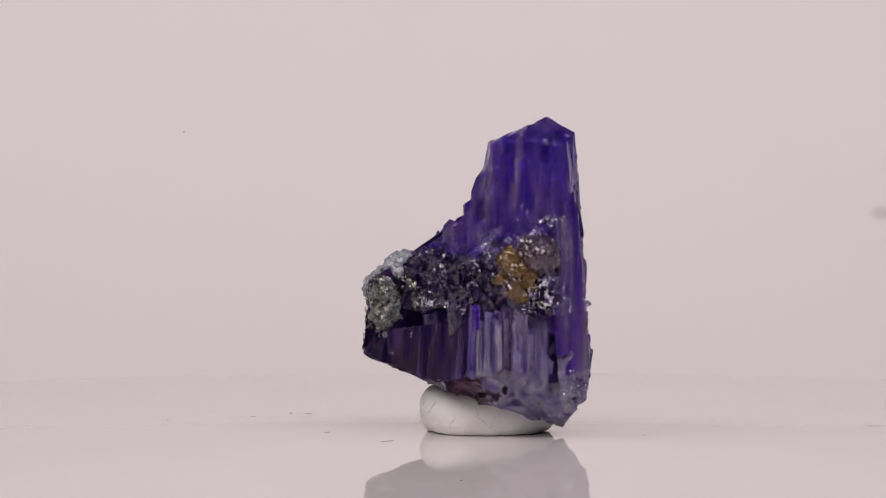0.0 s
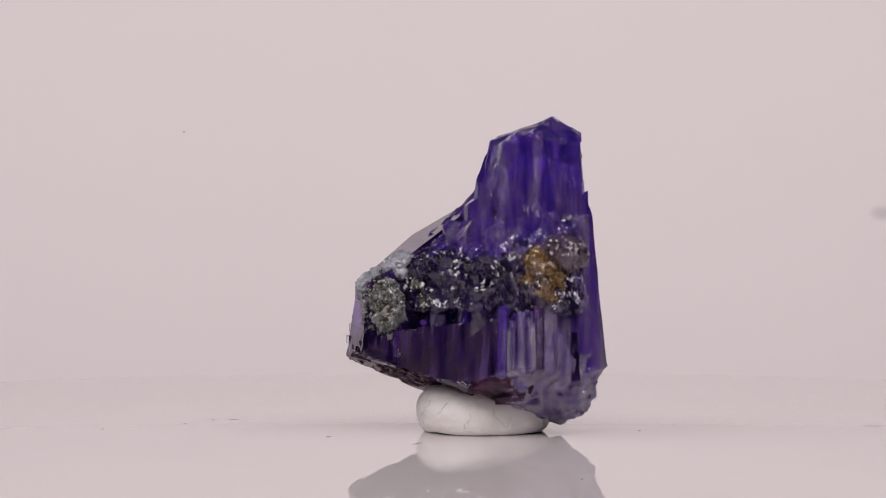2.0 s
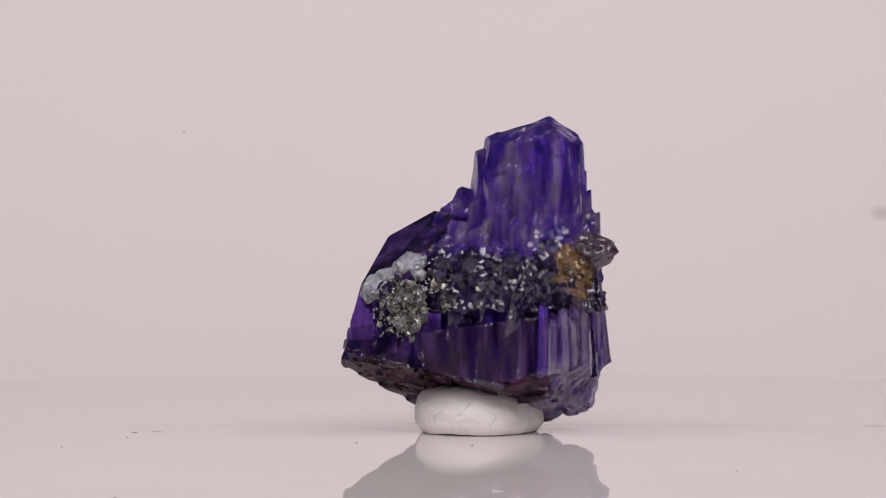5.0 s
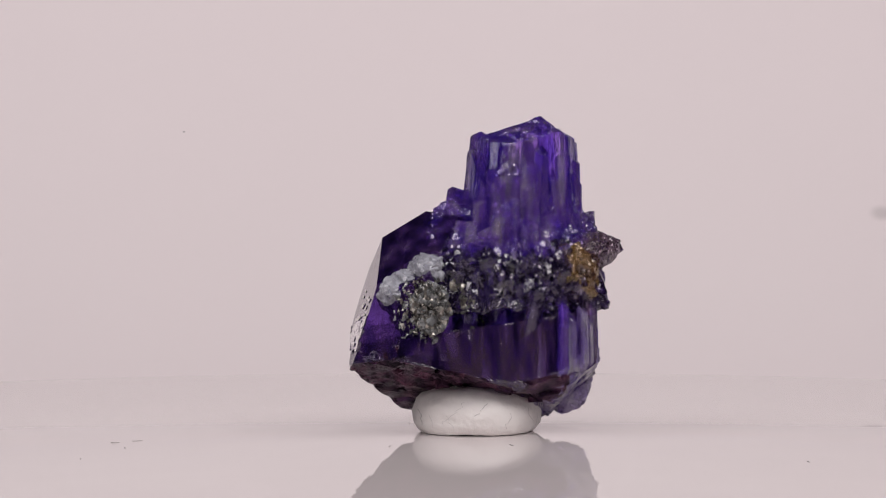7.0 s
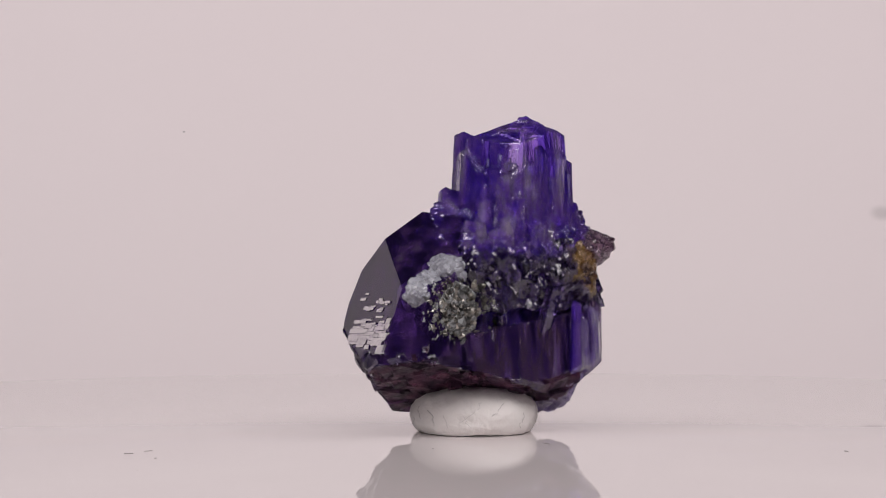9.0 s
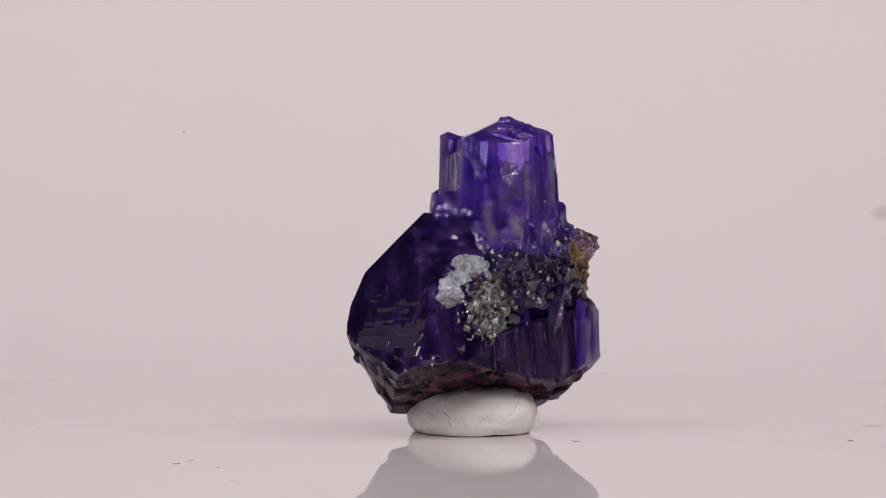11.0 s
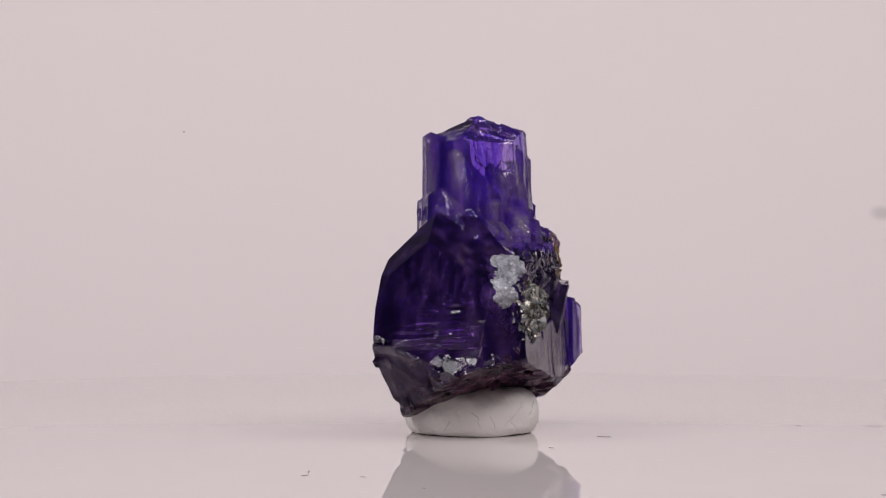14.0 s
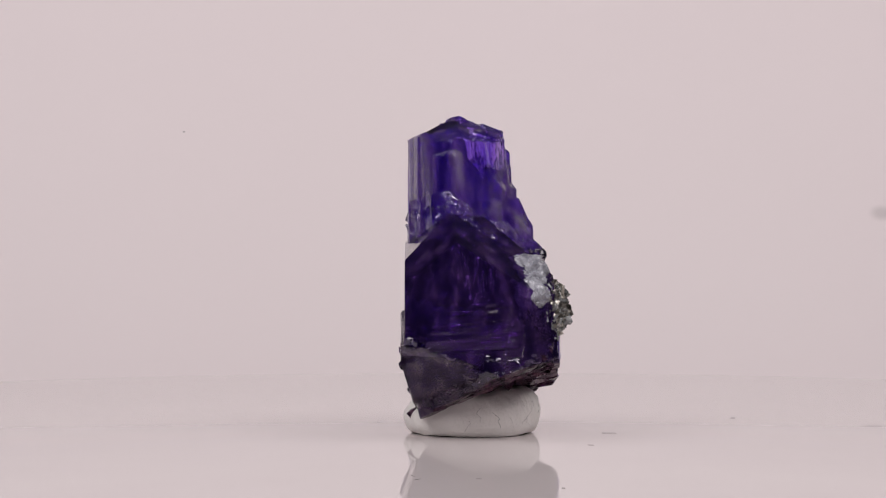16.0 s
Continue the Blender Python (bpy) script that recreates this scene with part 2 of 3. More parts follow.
def top_plate(r, thick):
    """A thin turned plate with a rounded edge."""
    prof = [(r * (i / 40) ** 1.3, 0.0) for i in range(40)] + [(r - 0.0003, 0.0), (r, -0.0003), (r, -thick + 0.0003), (r - 0.0003, -thick), (0.0, -thick)]
    bm = bmesh.new()
    segs = 192
    loops = [[bm.verts.new((q * math.cos(2 * math.pi * i / segs), q * math.sin(2 * math.pi * i / segs), z + sag(q))) for i in range(segs)] for q, z in prof]
    for lo, hi in zip(loops, loops[1:]):
        for i in range(segs):
            j = (i + 1) % segs
            bm.faces.new((lo[i], lo[j], hi[j], hi[i]))
    bmesh.ops.remove_doubles(bm, verts=bm.verts, dist=1e-6)
    bmesh.ops.recalc_face_normals(bm, faces=bm.faces)
    return part("top_plate", bm, ACRYLIC, turntable, crease=35)


turntable = new("turntable")
tagged(turntable, "round glossy white acrylic turntable with mirror-like top", "turntable")
top_plate(0.128, 0.004)
disc("rim", 0.1286, -0.0125, -0.0052, ACRYLIC, bevel=0.0004).parent = turntable
disc("drum", 0.105, -0.0195, -0.0126, WALL).parent = turntable

# ---- the stone ----
stone = new("mineral_specimen")
tagged(stone, "violet tanzanite crystal cluster with pyrite and calcite, resting on putty", "mineral specimen")
stone.scale = (1, 1, 0.987)
BASE = [facet(180, -70.2, 120, -80, 20), facet(0, -31, 148, -80, 25), facet(106, -30, 0, 168, 34), facet(44, -16, 4, 158, 32),
        up(-50, 150, -48, 45), up(-77, 158, -46, 83), up(-106, 152, -47, 83), up(-124, 124, -40, 83), up(-138, 118, -34, 83)]
POINT = [facet(197.8, -65.2, 120, -80, 11)] + BASE[1:]
SHAPES = []


def raised(inset, base=BASE):
    """The planes of the stone's foot, moved in by inset, so that no two crystals share a face."""
    out = []
    for az, tilt, p in base:
        a, t = radians(az), radians(tilt)
        n = Vector((math.cos(a) * math.cos(t), math.sin(a) * math.cos(t), math.sin(t)))
        out.append((az, tilt, Vector(p) - n * inset))
    return out


def crystal(name, planes, mat, label="", rough=None, fine=None, zones=None, inset=0.0, base=BASE):
    bm = solid(planes + raised(inset, base))
    SHAPES.append(BVHTree.FromBMesh(bm))
    if rough:
        roughen(bm, *rough)
    if fine:
        relief(bm, *fine)
    if zones:
        for f in bm.faces:
            f.material_index = zones(f.calc_center_median(), f.normal)
    return part(name, sized(bm), mat, stone, label, crease=14)


def wander(c, scale=30):
    return noise.fractal(c / scale, 0.9, 2.0, 3)


def shaft_zones(c, n):
    a = math.degrees(math.atan2(c.y + 30, c.x - 60)) + 25 * wander(c)
    if c.z < 330 + 40 * wander(c) and -110 < a < -8:
        return 1
    return 2 if -8 < a < 40 else 0


def lower_zones(c, n):
    a = math.degrees(math.atan2(c.y, c.x)) + 14 * wander(c)
    if n.z < -0.6:
        return 1 if -85 < a < 30 else 2
    if a > 45 and c.z < 150:
        return 3
    return 1 if -84 < a < 5 and wander(c + Vector((9, 9, 0)), 55) > -0.18 else 0


def middle_zones(c, n):
    a = math.degrees(math.atan2(c.y, c.x)) + 20 * wander(c)
    return 1 if -60 < a < 20 else (2 if c.z > 330 + 25 * wander(c) else 0)


def shaft_breaks(c, n):
    a = math.degrees(math.atan2(c.y + 30, c.x - 60)) + 25 * wander(c)
    if -150 < a < 0 and c.z < 400 + 50 * wander(c, 45):
        return 6.5, 26, 0.6
    if -160 < a < -10 and n.z < 0.4:
        return 3.5, 34, 0.22
    if (a > 140 or a < -150) and c.z > 330:
        return 6.5, 40, 0.8
    return (4.0, 30, 0.8) if n.z > 0.4 and a < -20 else (0, 1, 1)


def body_breaks(c, n):
    a = math.degrees(math.atan2(c.y, c.x)) + 14 * wander(c)
    if n.z < -0.3:
        return 7.0, 36, 1.0
    if -84 < a < 20:
        return 6.0, 26, 0.35
    return (1.2, 22, 0.05) if a < -84 or a > 150 else (0, 1, 1)


def foot_breaks(c, n):
    if n.z < -0.3 or c.z < 100 + 20 * wander(c):
        return 7.0, 34, 1.0
    return (3.0, 26, 1.0) if c.z < 150 + 20 * wander(c) else (0, 1, 1)


crystal("main_shaft", [
    up(4, 160, 3.8, 470), up(44, 131), up(62, 92), up(80, 58, 0), up(112, 22, 4, 470), up(150, -8, 9, 470), up(182, -4, 9, 470),
    up(-136, 44, 6, 470), up(-108, 108, 5, 470), up(-78, 148, 5, 470), up(-45, 177, 4, 470), up(-22, 175, 4, 470),
    facet(180, 65, 110, -54, 563), facet(44, 65, 110, -54, 563), facet(-136, 71, 110, -54, 563), facet(0, 62, 110, -54, 563),
    facet(-60, 54, 110, -54, 563), facet(-106, 71, 110, -54, 563), facet(90, 66, 110, -54, 563)], [VIOLET, LILAC, INDIGO], "clear deep violet pointed crystal shaft",
    None, (4.5, 2.6, 0.4, 1.0, 22.0, shaft_breaks), shaft_zones, 7)
crystal("stepped_blade", [
    up(4, 150, 3.8, 470), up(44, 126), up(80, 70), up(112, 34, 4, 470), up(150, 6, 9, 470), up(182, 8, 9, 470), up(-136, 50, 6, 470), up(-108, 112, 5, 470), up(-78, 140, 5, 470),
    facet(-108, 42, 30, 36, 505), facet(178, 52, 30, 36, 505), facet(90, 60, 30, 36, 505)], VIOLET, "", None, (8, 2.5, 0.6, 8.0), None, 12)
crystal("back_spire", [
    up(44, 132.5), up(62, 104), up(80, 84), up(110, 42, 3, 470), up(160, -44, 4, 470), up(-100, -2, 6, 470), up(2, 150, 3, 470),
    facet(172, 58, 90, 54, 534), facet(60, 66, 90, 54, 534), facet(-70, 74, 90, 54, 534), facet(0, 76, 90, 54, 534)], VIOLET, "", None, (8, 2.5, 0.8, 6.0), None, 16)
crystal("side_crystal", [
    up(2, 155, 4, 430), up(-30, 150), up(44, 129.5), up(74, 96, 2, 430), up(103, 76, 6, 430), up(122, 60, 12, 430), up(152, 38, 14, 430), up(184, 16, 12, 430), up(-120, 60, 10, 400), up(-80, 60, 10, 400),
    facet(180, 48, 16, 71, 437), facet(100, 55, 16, 71, 437), facet(-106, 40, 16, 71, 437), facet(40, 70, 16, 71, 437)], VIOLET, "", None, (8, 3.0, 0.8, 5.0), None, 20)
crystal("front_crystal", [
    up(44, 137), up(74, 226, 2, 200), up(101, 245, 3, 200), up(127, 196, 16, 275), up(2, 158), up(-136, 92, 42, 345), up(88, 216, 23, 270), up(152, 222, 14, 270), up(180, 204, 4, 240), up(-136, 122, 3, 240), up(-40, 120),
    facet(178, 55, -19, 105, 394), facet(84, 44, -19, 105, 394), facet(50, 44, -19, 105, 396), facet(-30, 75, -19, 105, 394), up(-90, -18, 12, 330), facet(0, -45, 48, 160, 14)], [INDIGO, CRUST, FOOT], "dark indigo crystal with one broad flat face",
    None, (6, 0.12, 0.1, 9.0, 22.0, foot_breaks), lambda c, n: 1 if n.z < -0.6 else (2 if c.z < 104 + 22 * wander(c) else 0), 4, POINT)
crystal("middle_body", [
    up(2, 168, 2, 300), up(44, 128), up(-30, 192, 6, 310), up(-60, 207, 8, 310), up(-78, 200, 10, 310), up(-108, 148, 6, 310), up(-124, 120, 6, 310), up(-136, 104, 4, 310), up(180, 158, 4, 310),
    up(75, 100, 5, 330), up(103, 110, 15, 330), up(127, 110, 20, 330), up(150, 115, 25, 330),
    facet(-88, 33, 60, -185, 340), facet(190, 55, -100, 10, 330), facet(-140, 50, -20, -90, 345), facet(0, 80, 60, 0, 400), facet(0, -90, 0, 0, 225)],
    [CHIP, LILAC, VIOLET], "broken purple gem mass", (5, 7, 40, 3.0, 0.6, 0, 8.0, 25.0), None, middle_zones)
crystal("lower_body", [
    up(1, 181, 0), up(44, 143), up(75, 220), up(103, 238), up(127, 227), up(150, 228), up(181, 207), up(-136, 124, 6, 180), up(-122, 148, 4, 180), up(-106, 178, 3, 180), up(-78, 190, 4, 180), up(-60, 182), up(-30, 190),
    facet(127, 82, -140, 170, 166), facet(-150, 88, 0, -100, 262), facet(60, 60, 0, 200, 200)], [DARK, LILAC, CRUST, FOOT], "smoky dark violet striated prism faces",
    None, (5, 1.8, 0.3, 14.0, 20.0, body_breaks), lower_zones)


def cast(origin, way):
    """Where a ray from outside first meets the large crystals of the stone."""
    best = None
    for tree in SHAPES:
        p, n, _, d = tree.ray_cast(Vector(origin), Vector(way))
        if p and (best is None or d < best[2]):
            best = (p, n, d)
    return best


def column(x, y, z0, z1, r, mat, rng, name="column", lean=(0, 0), top=(180, 45)):
    """One small six- to eight-sided prism of the bundle, with a slanting broken top."""
    n = rng.choice((5, 6, 6, 7))
    turn, flat = rng.uniform(0, 360), rng.uniform(0.7, 1.0)
    planes = []
    for i in range(n):
        az = turn + 360 * i / n + rng.uniform(-10, 10)
        h = r * (flat if i % 2 else 1)
        planes.append((az, rng.uniform(-0.5, 2.5), (x + h * math.cos(radians(az)), y + h * math.sin(radians(az)), z1)))
    planes.append((top[0] + rng.uniform(-30, 30), top[1] + rng.uniform(-8, 12), (x, y, z1)))
    planes.append((rng.uniform(0, 360), rng.uniform(55, 75), (x, y, z1 + r * 0.2)))
    bm = solid(planes + raised(-2), z0, z1 + 60)
    relief(bm, 11, 0.9, 0.45, x * 0.1, 12.0)
    return part(name, sized(bm), mat, stone, crease=14)


rng = random.Random(4)
for x, y, z1, r in ((2, -30, 462, 20), (24, -78, 455, 22), (-14, -8, 420, 20), (-54, 0, 376, 20),
                    (-20, -56, 402, 22), (54, -102, 440, 18), (-48, -44, 368, 22), (22, -86, 418, 16),
                    (86, -114, 446, 20), (114, -116, 430, 20), (-84, -14, 340, 20), (-8, -96, 380, 18), (46, -112, 396, 18), (78, -134, 398, 20), (140, -104, 420, 18), (130, -132, 388, 20)):
    column(x, y, 150, z1, r, VIOLET, rng)
for x, y, z1, r in ((-6, -168, 200, 13), (12, -176, 214, 12), (28, -184, 226, 14), (46, -190, 212, 12), (62, -184, 228, 13), (76, -178, 196, 12), (90, -166, 246, 13), (104, -160, 216, 12),
                    (116, -148, 262, 13), (128, -140, 300, 12), (138, -126, 236, 13), (146, -112, 322, 13), (154, -94, 268, 12), (160, -76, 300, 12), (100, -168, 168, 13), (124, -150, 190, 12), (56, -192, 160, 12),
                    (8, -196, 226, 12), (24, -197, 206, 12), (34, -192, 180, 12), (40, -195, 232, 13), (18, -190, 222, 12), (0, -182, 208, 12), (-16, -172, 236, 11)):
    inward = 0.955 if x > 80 else 1.0
    column(x * inward, y * inward, 60, z1, r * rng.uniform(0.6, 1.0), rng.choice((LILAC, LILAC, DARK, VIOLET)), rng, top=(-70, 50))


def rib(az, z, r, top, mat, rng):
    """A slender growth rib half sunk in the shaft."""
    a = radians(az)
    hit = cast((85 + 300 * math.cos(a), -30 + 300 * math.sin(a), z), (-math.cos(a), -math.sin(a), 0))
    p = hit[0] - hit[1] * r * 0.75
    column(p.x, p.y, 200, top, r, mat, rng, "rib", top=(az, 48))


for az, r, top in ((-138, 10, 480), (-126, 12, 505), (-114, 9, 455), (-104, 13, 496), (-92, 10, 470), (-80, 12, 490), (-66, 11, 450), (-52, 10, 475)):
    rib(az, 440, r, top, VIOLET, rng)


def flake():
    """A splinter that leans out over the front face, its point down."""
    bm = bmesh.new()
    tip, a, b, c = Vector((-60, -118, 178)), Vector((-60, -140, 262)), Vector((-24, -162, 268)), Vector((-18, -154, 238))
    back = Vector((10, 14, 2))
    vs = [bm.verts.new(p) for q in (Vector(), back) for p in (tip + q, a + q, b + q, c + q)]
    for f in ((0, 1, 2, 3), (7, 6, 5, 4), (0, 4, 5, 1), (1, 5, 6, 2), (2, 6, 7, 3), (3, 7, 4, 0)):
        bm.faces.new([vs[i] for i in f])
    bmesh.ops.recalc_face_normals(bm, faces=bm.faces)
    relief(bm, 10, 1.5, 1.6, 4.0)
    return part("flake", sized(bm), CHIP, stone, "grey-violet pointed splinter", crease=14)


flake()


def step_plate(u, z, w, h, thick, lean, mat=INDIGO, tip=0.0):
    """A thin growth step on the broad face, u along it, z up it."""
    n = Vector((math.cos(radians(127)), math.sin(radians(127)), 0))
    t = Vector((-n.y, n.x, 0))
    bm = bmesh.new()
    bmesh.ops.create_cube(bm, size=1)
    for v in bm.verts:
        x = v.co.x * w + v.co.z * h * lean
        zz = z + v.co.z * h + v.co.x * w * 0.06
        v.co = n * (196 - (zz - 275) * 0.287 + v.co.y * thick * 0.55 + v.co.z * h * tip) + t * (u + x) + Vector((0, 0, zz))
    bmesh.ops.bevel(bm, geom=bm.edges, offset=0.4, segments=1, affect="EDGES")
    return part("growth_step", sized(bm), mat, stone)


for u, z, w, h, thick, lean in ((60, 186, 46, 12, 5, 0.4), (78, 200, 30, 9, 7, 0.5), (34, 192, 40, 8, 4, 0.3), (80, 182, 26, 14, 9, 0.4), (60, 172, 44, 14, 9, 0.3),
                                (10, 196, 60, 5, 3, 0.2), (84, 210, 18, 10, 6, 0.5), (20, 178, 70, 10, 6, 0.2), (-40, 184, 64, 8, 4, 0.1), (-50, 172, 44, 12, 6, 0.2),
                                (80, 160, 26, 16, 10, 0.3), (56, 206, 22, 5, 4, 0.4), (-50, 240, 22, 5, 4, 0.3), (-40, 250, 14, 4, 3, 0.2),
                                (40, 214, 30, 4, 3, 0.3), (-10, 206, 44, 4, 3, 0.2), (-46, 200, 36, 6, 4, 0.2), (66, 196, 16, 7, 8, 0.6), (24, 184, 26, 7, 7, 0.4), (-20, 174, 50, 8, 6, 0.1), (0, 230, 20, 3, 2, 0.2), (50, 240, 12, 6, 3, 0.5), (-6, 168, 36, 9, 8, 0.3)):
    step_plate(u, z, w, h, thick, lean, STEP if thick > 5 else INDIGO, rng.uniform(-0.05, 0.04))
for _ in range(34):
    step_plate(rng.uniform(-38, 68), rng.choice((160, 170, 178, 187, 195, 204, 226, 240)) + rng.uniform(-3, 3), rng.uniform(10, 36), rng.uniform(3, 9), rng.uniform(3, 8), rng.uniform(0, 0.6),
               rng.choice((STEP, INDIGO)), rng.uniform(-0.06, 0.04))
step_plate(10, 180, 150, 32, 3, 0.06, STEP)


def lump(name, at, radii, mat, label="", amount=8, scale=30, seed=1.0, length=5, cut=4.0, size=16.0, tip=None):
    bm = bmesh.new()
    bmesh.ops.create_icosphere(bm, subdivisions=2, radius=1)
    for v in bm.verts:
        out = max(0.0, v.co.dot(Vector(tip).normalized())) ** 4 if tip else 0.0
        v.co = Vector(at) + Vector(c * k for c, k in zip(v.co, radii)) + (Vector(tip) * out if tip else Vector())
    roughen(bm, length, amount, scale, seed, 1.0, 0, cut, size)
    SHAPES.append(BVHTree.FromBMesh(bm))
    return part(name, sized(bm), mat, stone, label, crease=18)


lump("lilac_lump", (128, -92, 112), (54, 58, 86), LILAC, "pale lilac cloudy gem", 8, 40, 2.0, 5, 6, 24)
lump("knob", (90, -160, 324), (42, 44, 38), KNOB, "brownish violet translucent knob", 5, 30, 3.0, 4, 3.5, 20, (12, -22, 2))
lump("stained_patch", (66, -158, 286), (50, 32, 66), GOLD, "ochre iron-stained patch", 6, 26, 4.0, 4, 7, 19)
lump("calcite_lobe", (-184, 72, 254), (29, 32, 34), CALCITE, "white cloudy calcite", 4, 22, 5.0, 4, 3.5, 14)
lump("calcite_lobe", (-136, 34, 293), (42, 38, 31), CALCITE, "", 5, 22, 6.0, 4, 4, 14)
lump("calcite_lobe", (-162, 54, 274), (32, 30, 25), CALCITE, "", 4, 22, 8.0, 4, 4, 13)
lump("calcite_crust", (-168, 24, 228), (31, 57, 54), GREYSPAR, "grey calcite crust", 7, 18, 7.0, 4, 5, 12)


def grain(bm, at, r, rng, sharp=0.4):
    """One broken splinter: a jittered six-sided block with flat faces."""
    ball = bmesh.ops.create_cube(bm, size=1.5)["verts"]
    turn = Euler([rng.uniform(-0.7, 0.7), rng.uniform(-0.7, 0.7), rng.uniform(0, 6.3)]).to_matrix()
    k = Vector((rng.uniform(0.5, 1.1), rng.uniform(0.4, 0.9), rng.uniform(0.7, 1.7)))
    for v in ball:
        c = v.co
        c = Vector((c.x * k.x * rng.uniform(1 - sharp, 1 + sharp), c.y * k.y * rng.uniform(1 - sharp, 1 + sharp), c.z * k.z * rng.uniform(1 - sharp, 1 + sharp)))
        v.co = Vector(at) + (turn @ c) * r


def grains(name, mat, label, count, seed, pick, r0, r1, sink=0.3, stuff=False, most=2.0):
    """Many grains sitting in the crystals' surface; pick gives a ray from outside."""
    rng = random.Random(seed)
    bm = bmesh.new()
    for _ in range(count):
        hit = cast(*pick(rng))
        if hit and hit[1].z < most and (hit[0] - Vector((88, -165, 308))).length > 72:
            r = rng.uniform(r0, r1)
            grain(bm, hit[0] - hit[1] * r * sink, r, rng)
    ob = part(name, sized(bm), mat, stone, label)
    return tagged(ob, kind="stuff") if stuff else ob


def ring(a0, a1, z0, z1):
    def pick(rng):
        a, z = radians(rng.uniform(a0, a1)), rng.uniform(z0, z1)
        way = Vector((-math.cos(a), -math.sin(a), -0.25)).normalized()
        return Vector((0, 0, z)) - way * 400, way
    return pick


def patch(y0, z0, ry, rz):
    def pick(rng):
        a, r = rng.uniform(0, 6.283), math.sqrt(rng.random())
        return Vector((-420, y0 + ry * r * math.cos(a), z0 + rz * r * math.sin(a))), Vector((1, 0, 0))
    return pick


grains("pyrite_crust", PYRITE, "glinting grey pyrite grains", 300, 11, patch(4, 231, 50, 48), 4, 8, 0.75, True)
grains("calcite_fringe", GREYSPAR, "", 110, 12, patch(8, 222, 54, 52), 4, 10, 0.7, True)


def below(rng):
    a, r = rng.uniform(0, 6.283), 235 * math.sqrt(rng.random())
    return Vector((r * math.cos(a), r * math.sin(a), -300)), Vector((0, 0, 1))


grains("base_crust", CRUST, "rough dark brown broken underside", 60, 15, below, 8, 18, 0.85, True, -0.75)
grains("fracture_band", CHIP, "glittering broken gem chips", 55, 13, ring(-172, -84, 205, 275), 4, 12, 0.85, True)
grains("fracture_slope", VIOLET, "broken violet gem chips", 70, 14, ring(-130, -40, 290, 385), 4, 11, 0.8, True)


# ---- putty ----
def putty_pad():
    """A pressed lump: upright side, rounded shoulder, sloping top."""
    prof = [(0.0, 0.0), (0.86, 0.0), (0.895, 0.02), (0.94, 0.09), (0.975, 0.18), (1.0, 0.36), (1.0, 0.48), (0.985, 0.6), (0.95, 0.73), (0.89, 0.84), (0.8, 0.92), (0.66, 0.98), (0.4, 1.0), (0.0, 1.0)]
    bm = bmesh.new()
    rings = []
    for r, h in prof:
        loop = []
        for i in range(96):
            a = 2 * math.pi * i / 96
            x, y = r * math.cos(a), r * math.sin(a)
            wob = 1 + 0.03 * math.sin(2 * a + 0.6) + 0.015 * math.sin(5 * a)
            top = 76 - 15 * x - 4 * y
            loop.append(bm.verts.new((9 + x * 118 * wob, 18 + y * 116 * wob, 0.4 + h * top)))
        rings.append(loop)
    for lo, hi in zip(rings, rings[1:]):
        for i in range(96):
            j = (i + 1) % 96
            bm.faces.new((lo[i], lo[j], hi[j], hi[i]))
    bmesh.ops.remove_doubles(bm, verts=bm.verts, dist=0.01)
    bmesh.ops.recalc_face_normals(bm, faces=bm.faces)
    roughen(bm, 7, 2.6, 34, 7.0)
    for v in bm.verts:
        v.co.z = max(v.co.z, 0.3)
    ob = tagged(new("putty_pad"), "flattened lump of white adhesive putty under the stone", "putty")
    part("pad", sized(bm), PUTTY, ob, smooth=True)
    return ob


putty = putty_pad()


def hair(name, points, r, mat, parent, label=""):
    """A thin fibre, or the painted shade of a crease, as a round cord through a few points."""
    cu = bpy.data.curves.new(name, "CURVE")
    cu.dimensions, cu.bevel_depth, cu.bevel_resolution = "3D", r * U, 1
    sp = cu.splines.new("POLY")
    sp.points.add(len(points) - 1)
    for q, p in zip(sp.points, points):
        q.co = (*[c * U for c in p], 1)
    cu.materials.append(mat)
    ob = new(name, cu)
    ob.parent = parent
    if label:
        tagged(ob, label)
    return ob


def putty_at(az, z):
    """A point on the side of the putty, slightly proud of it."""
    a = radians(az)
    k = 1 - 0.1 * max(0.0, z / 80 - 0.55)
    return (9 + 119 * k * math.cos(a) * 1.012, 18 + 117 * k * math.sin(a) * 1.012, z)


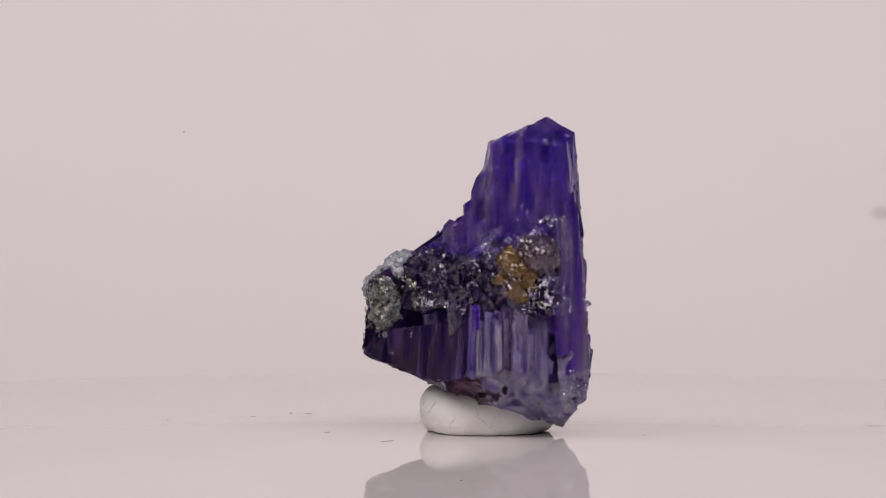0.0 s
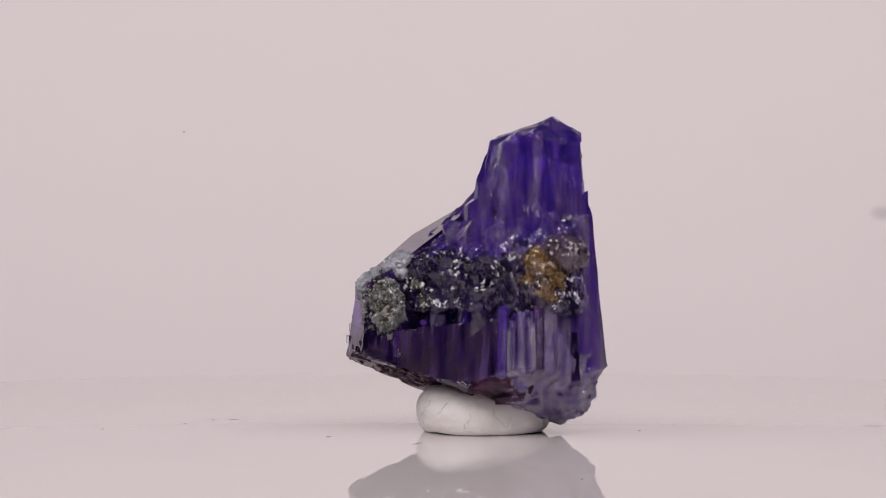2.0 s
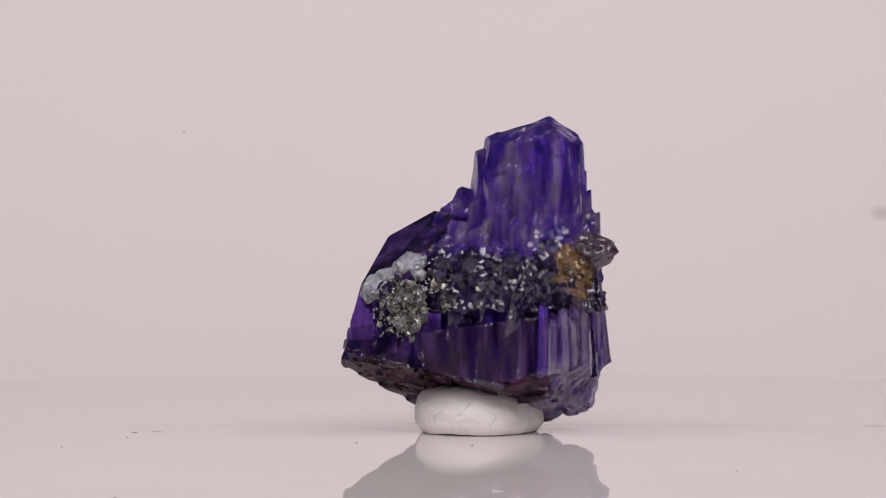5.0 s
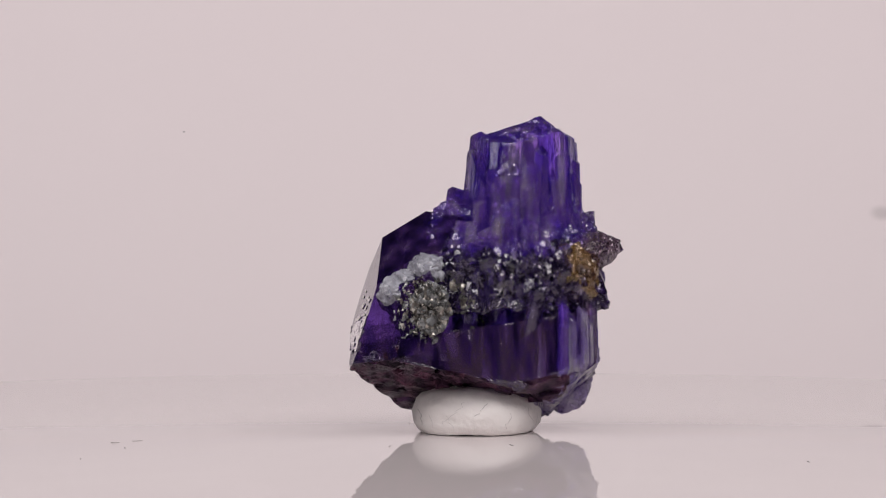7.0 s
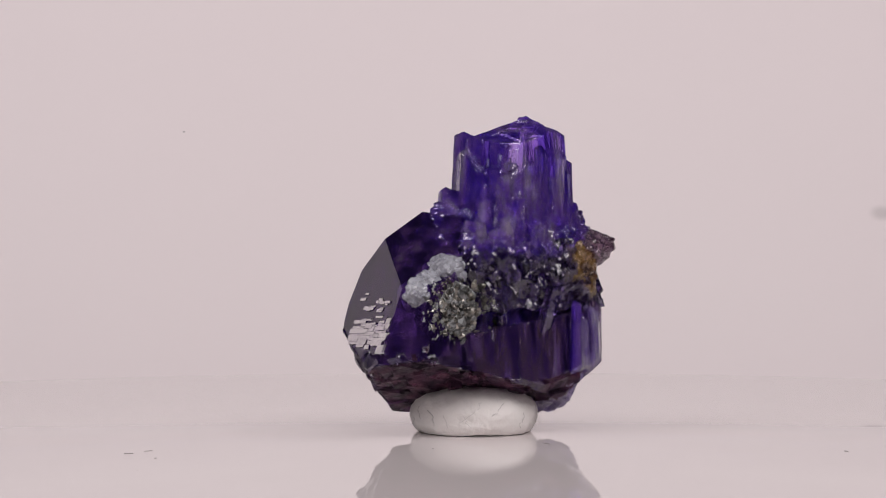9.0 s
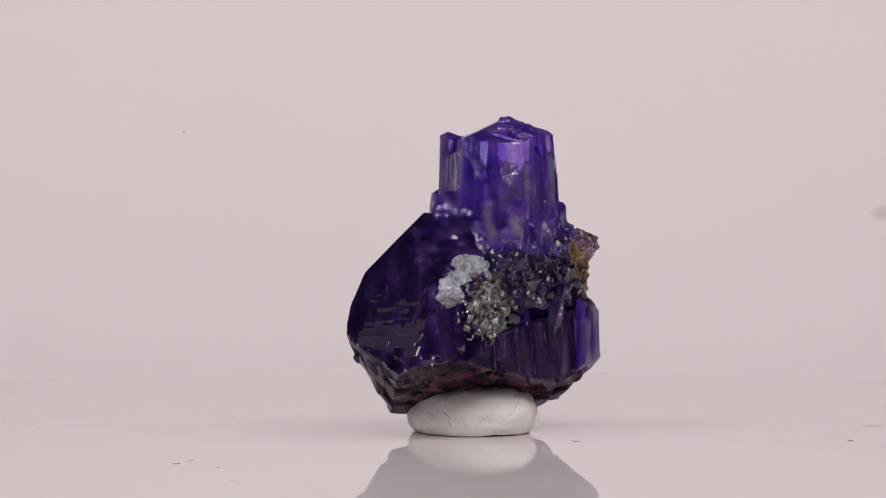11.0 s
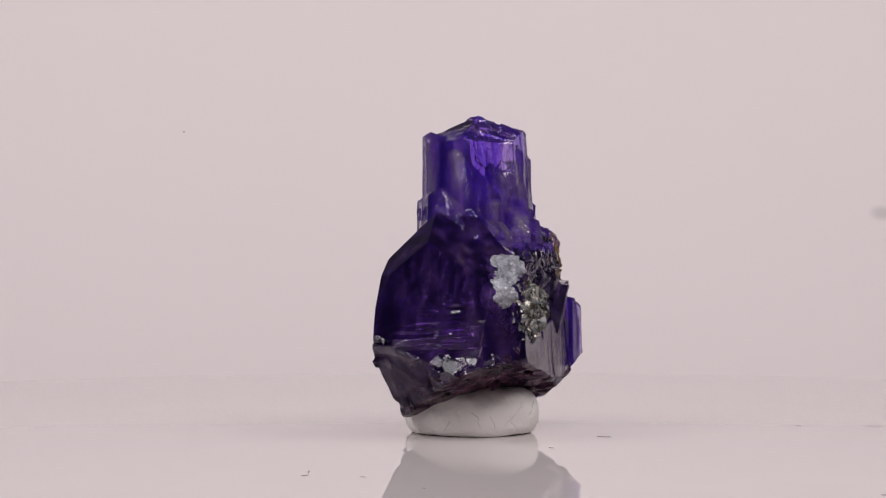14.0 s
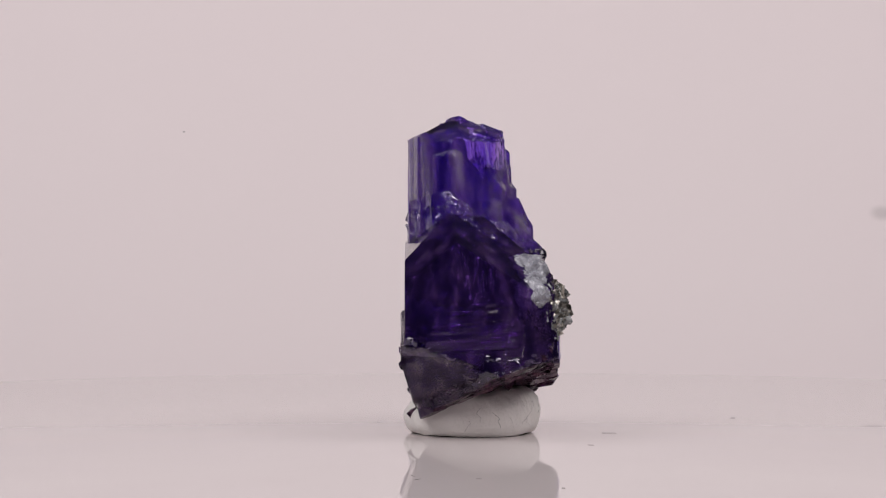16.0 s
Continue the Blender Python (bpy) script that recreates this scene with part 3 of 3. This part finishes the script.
FIBRE = plain("dark_fibre", [(0.3, (0.2, 0.18, 0.18)), (0.7, (0.3, 0.28, 0.28))], 0.8, 300)
# no fold is modelled: the creases' shade is this grey colour on thin cords
CREASE_SHADE = plain("grey_crease_shade", [(0.3, (0.36, 0.33, 0.32)), (0.7, (0.5, 0.47, 0.46))], 0.9, 300)
rng = random.Random(21)
# dark hairs, and grey cords that paint the shade of creases
for az, z, turn, n, mat in ((-140, 58, -4, 8, FIBRE), (-160, 60, -5, 14, CREASE_SHADE), (-176, 36, 2, 7, CREASE_SHADE), (-196, 40, 3, 8, CREASE_SHADE), (-100, 50, 4, 9, CREASE_SHADE), (-85, 36, -3, 9, CREASE_SHADE),
                            (-120, 40, -3, 8, CREASE_SHADE), (150, 44, 2, 9, FIBRE), (140, 52, 3, 10, CREASE_SHADE), (-230, 30, 2, 6, CREASE_SHADE)):
    pts = []
    for i in range(n):
        pts.append(putty_at(az, z))
        az += rng.uniform(-2.5, 2.5) + turn * 0.3
        z -= rng.uniform(1.5, 5)
    hair("crease", pts, 0.35 if mat is FIBRE else 0.25, mat, putty)

# ---- dust on the turntable ----
DUST = []


def dust_fibre(x, y, length, az, r):
    rng = random.Random(int(x * 7 + y))
    a = radians(az)
    ob = tagged(new("dust_fibre"), "tiny dark dust fibre lying on the white turntable", "dust", "dust on the turntable")
    ob.location = (0, 0, 0)
    pts = []
    for i in range(6):
        t = i / 5 - 0.5
        bend = rng.uniform(-0.12, 0.12) * length
        pts.append((x + math.cos(a) * t * length - math.sin(a) * bend, y + math.sin(a) * t * length + math.cos(a) * bend, r + 0.2 + sag(math.hypot(x, y) * U) / U))
    hair("strand", pts, r, FIBRE, ob)
    DUST.append(ob)


for x, y, length, az, r in ((-276, 24, 11, 10, 0.45), (-166, -150, 26, 220, 0.45), (-40, -650, 9, 60, 0.5), (-430, 468, 9, 40, 0.4), (-955, -179, 14, 30, 0.5),
                            (-361, 538, 16, 100, 0.45), (-591, 446, 6, 20, 0.5), (-327, 514, 18, 140, 0.4), (285, -26, 6, 15, 0.4)):
    dust_fibre(x, y, length, az, r)


# ---- what turns ----
def motions():
    rows = [(t, pose(0, 0, 0, 0, 0, TURN * t)) for t in (0, 2, 4, 6, 8, 10, 12, 14, 16)]
    for thing in (turntable, stone, putty, *DUST):
        walk(thing, rows)


motions()
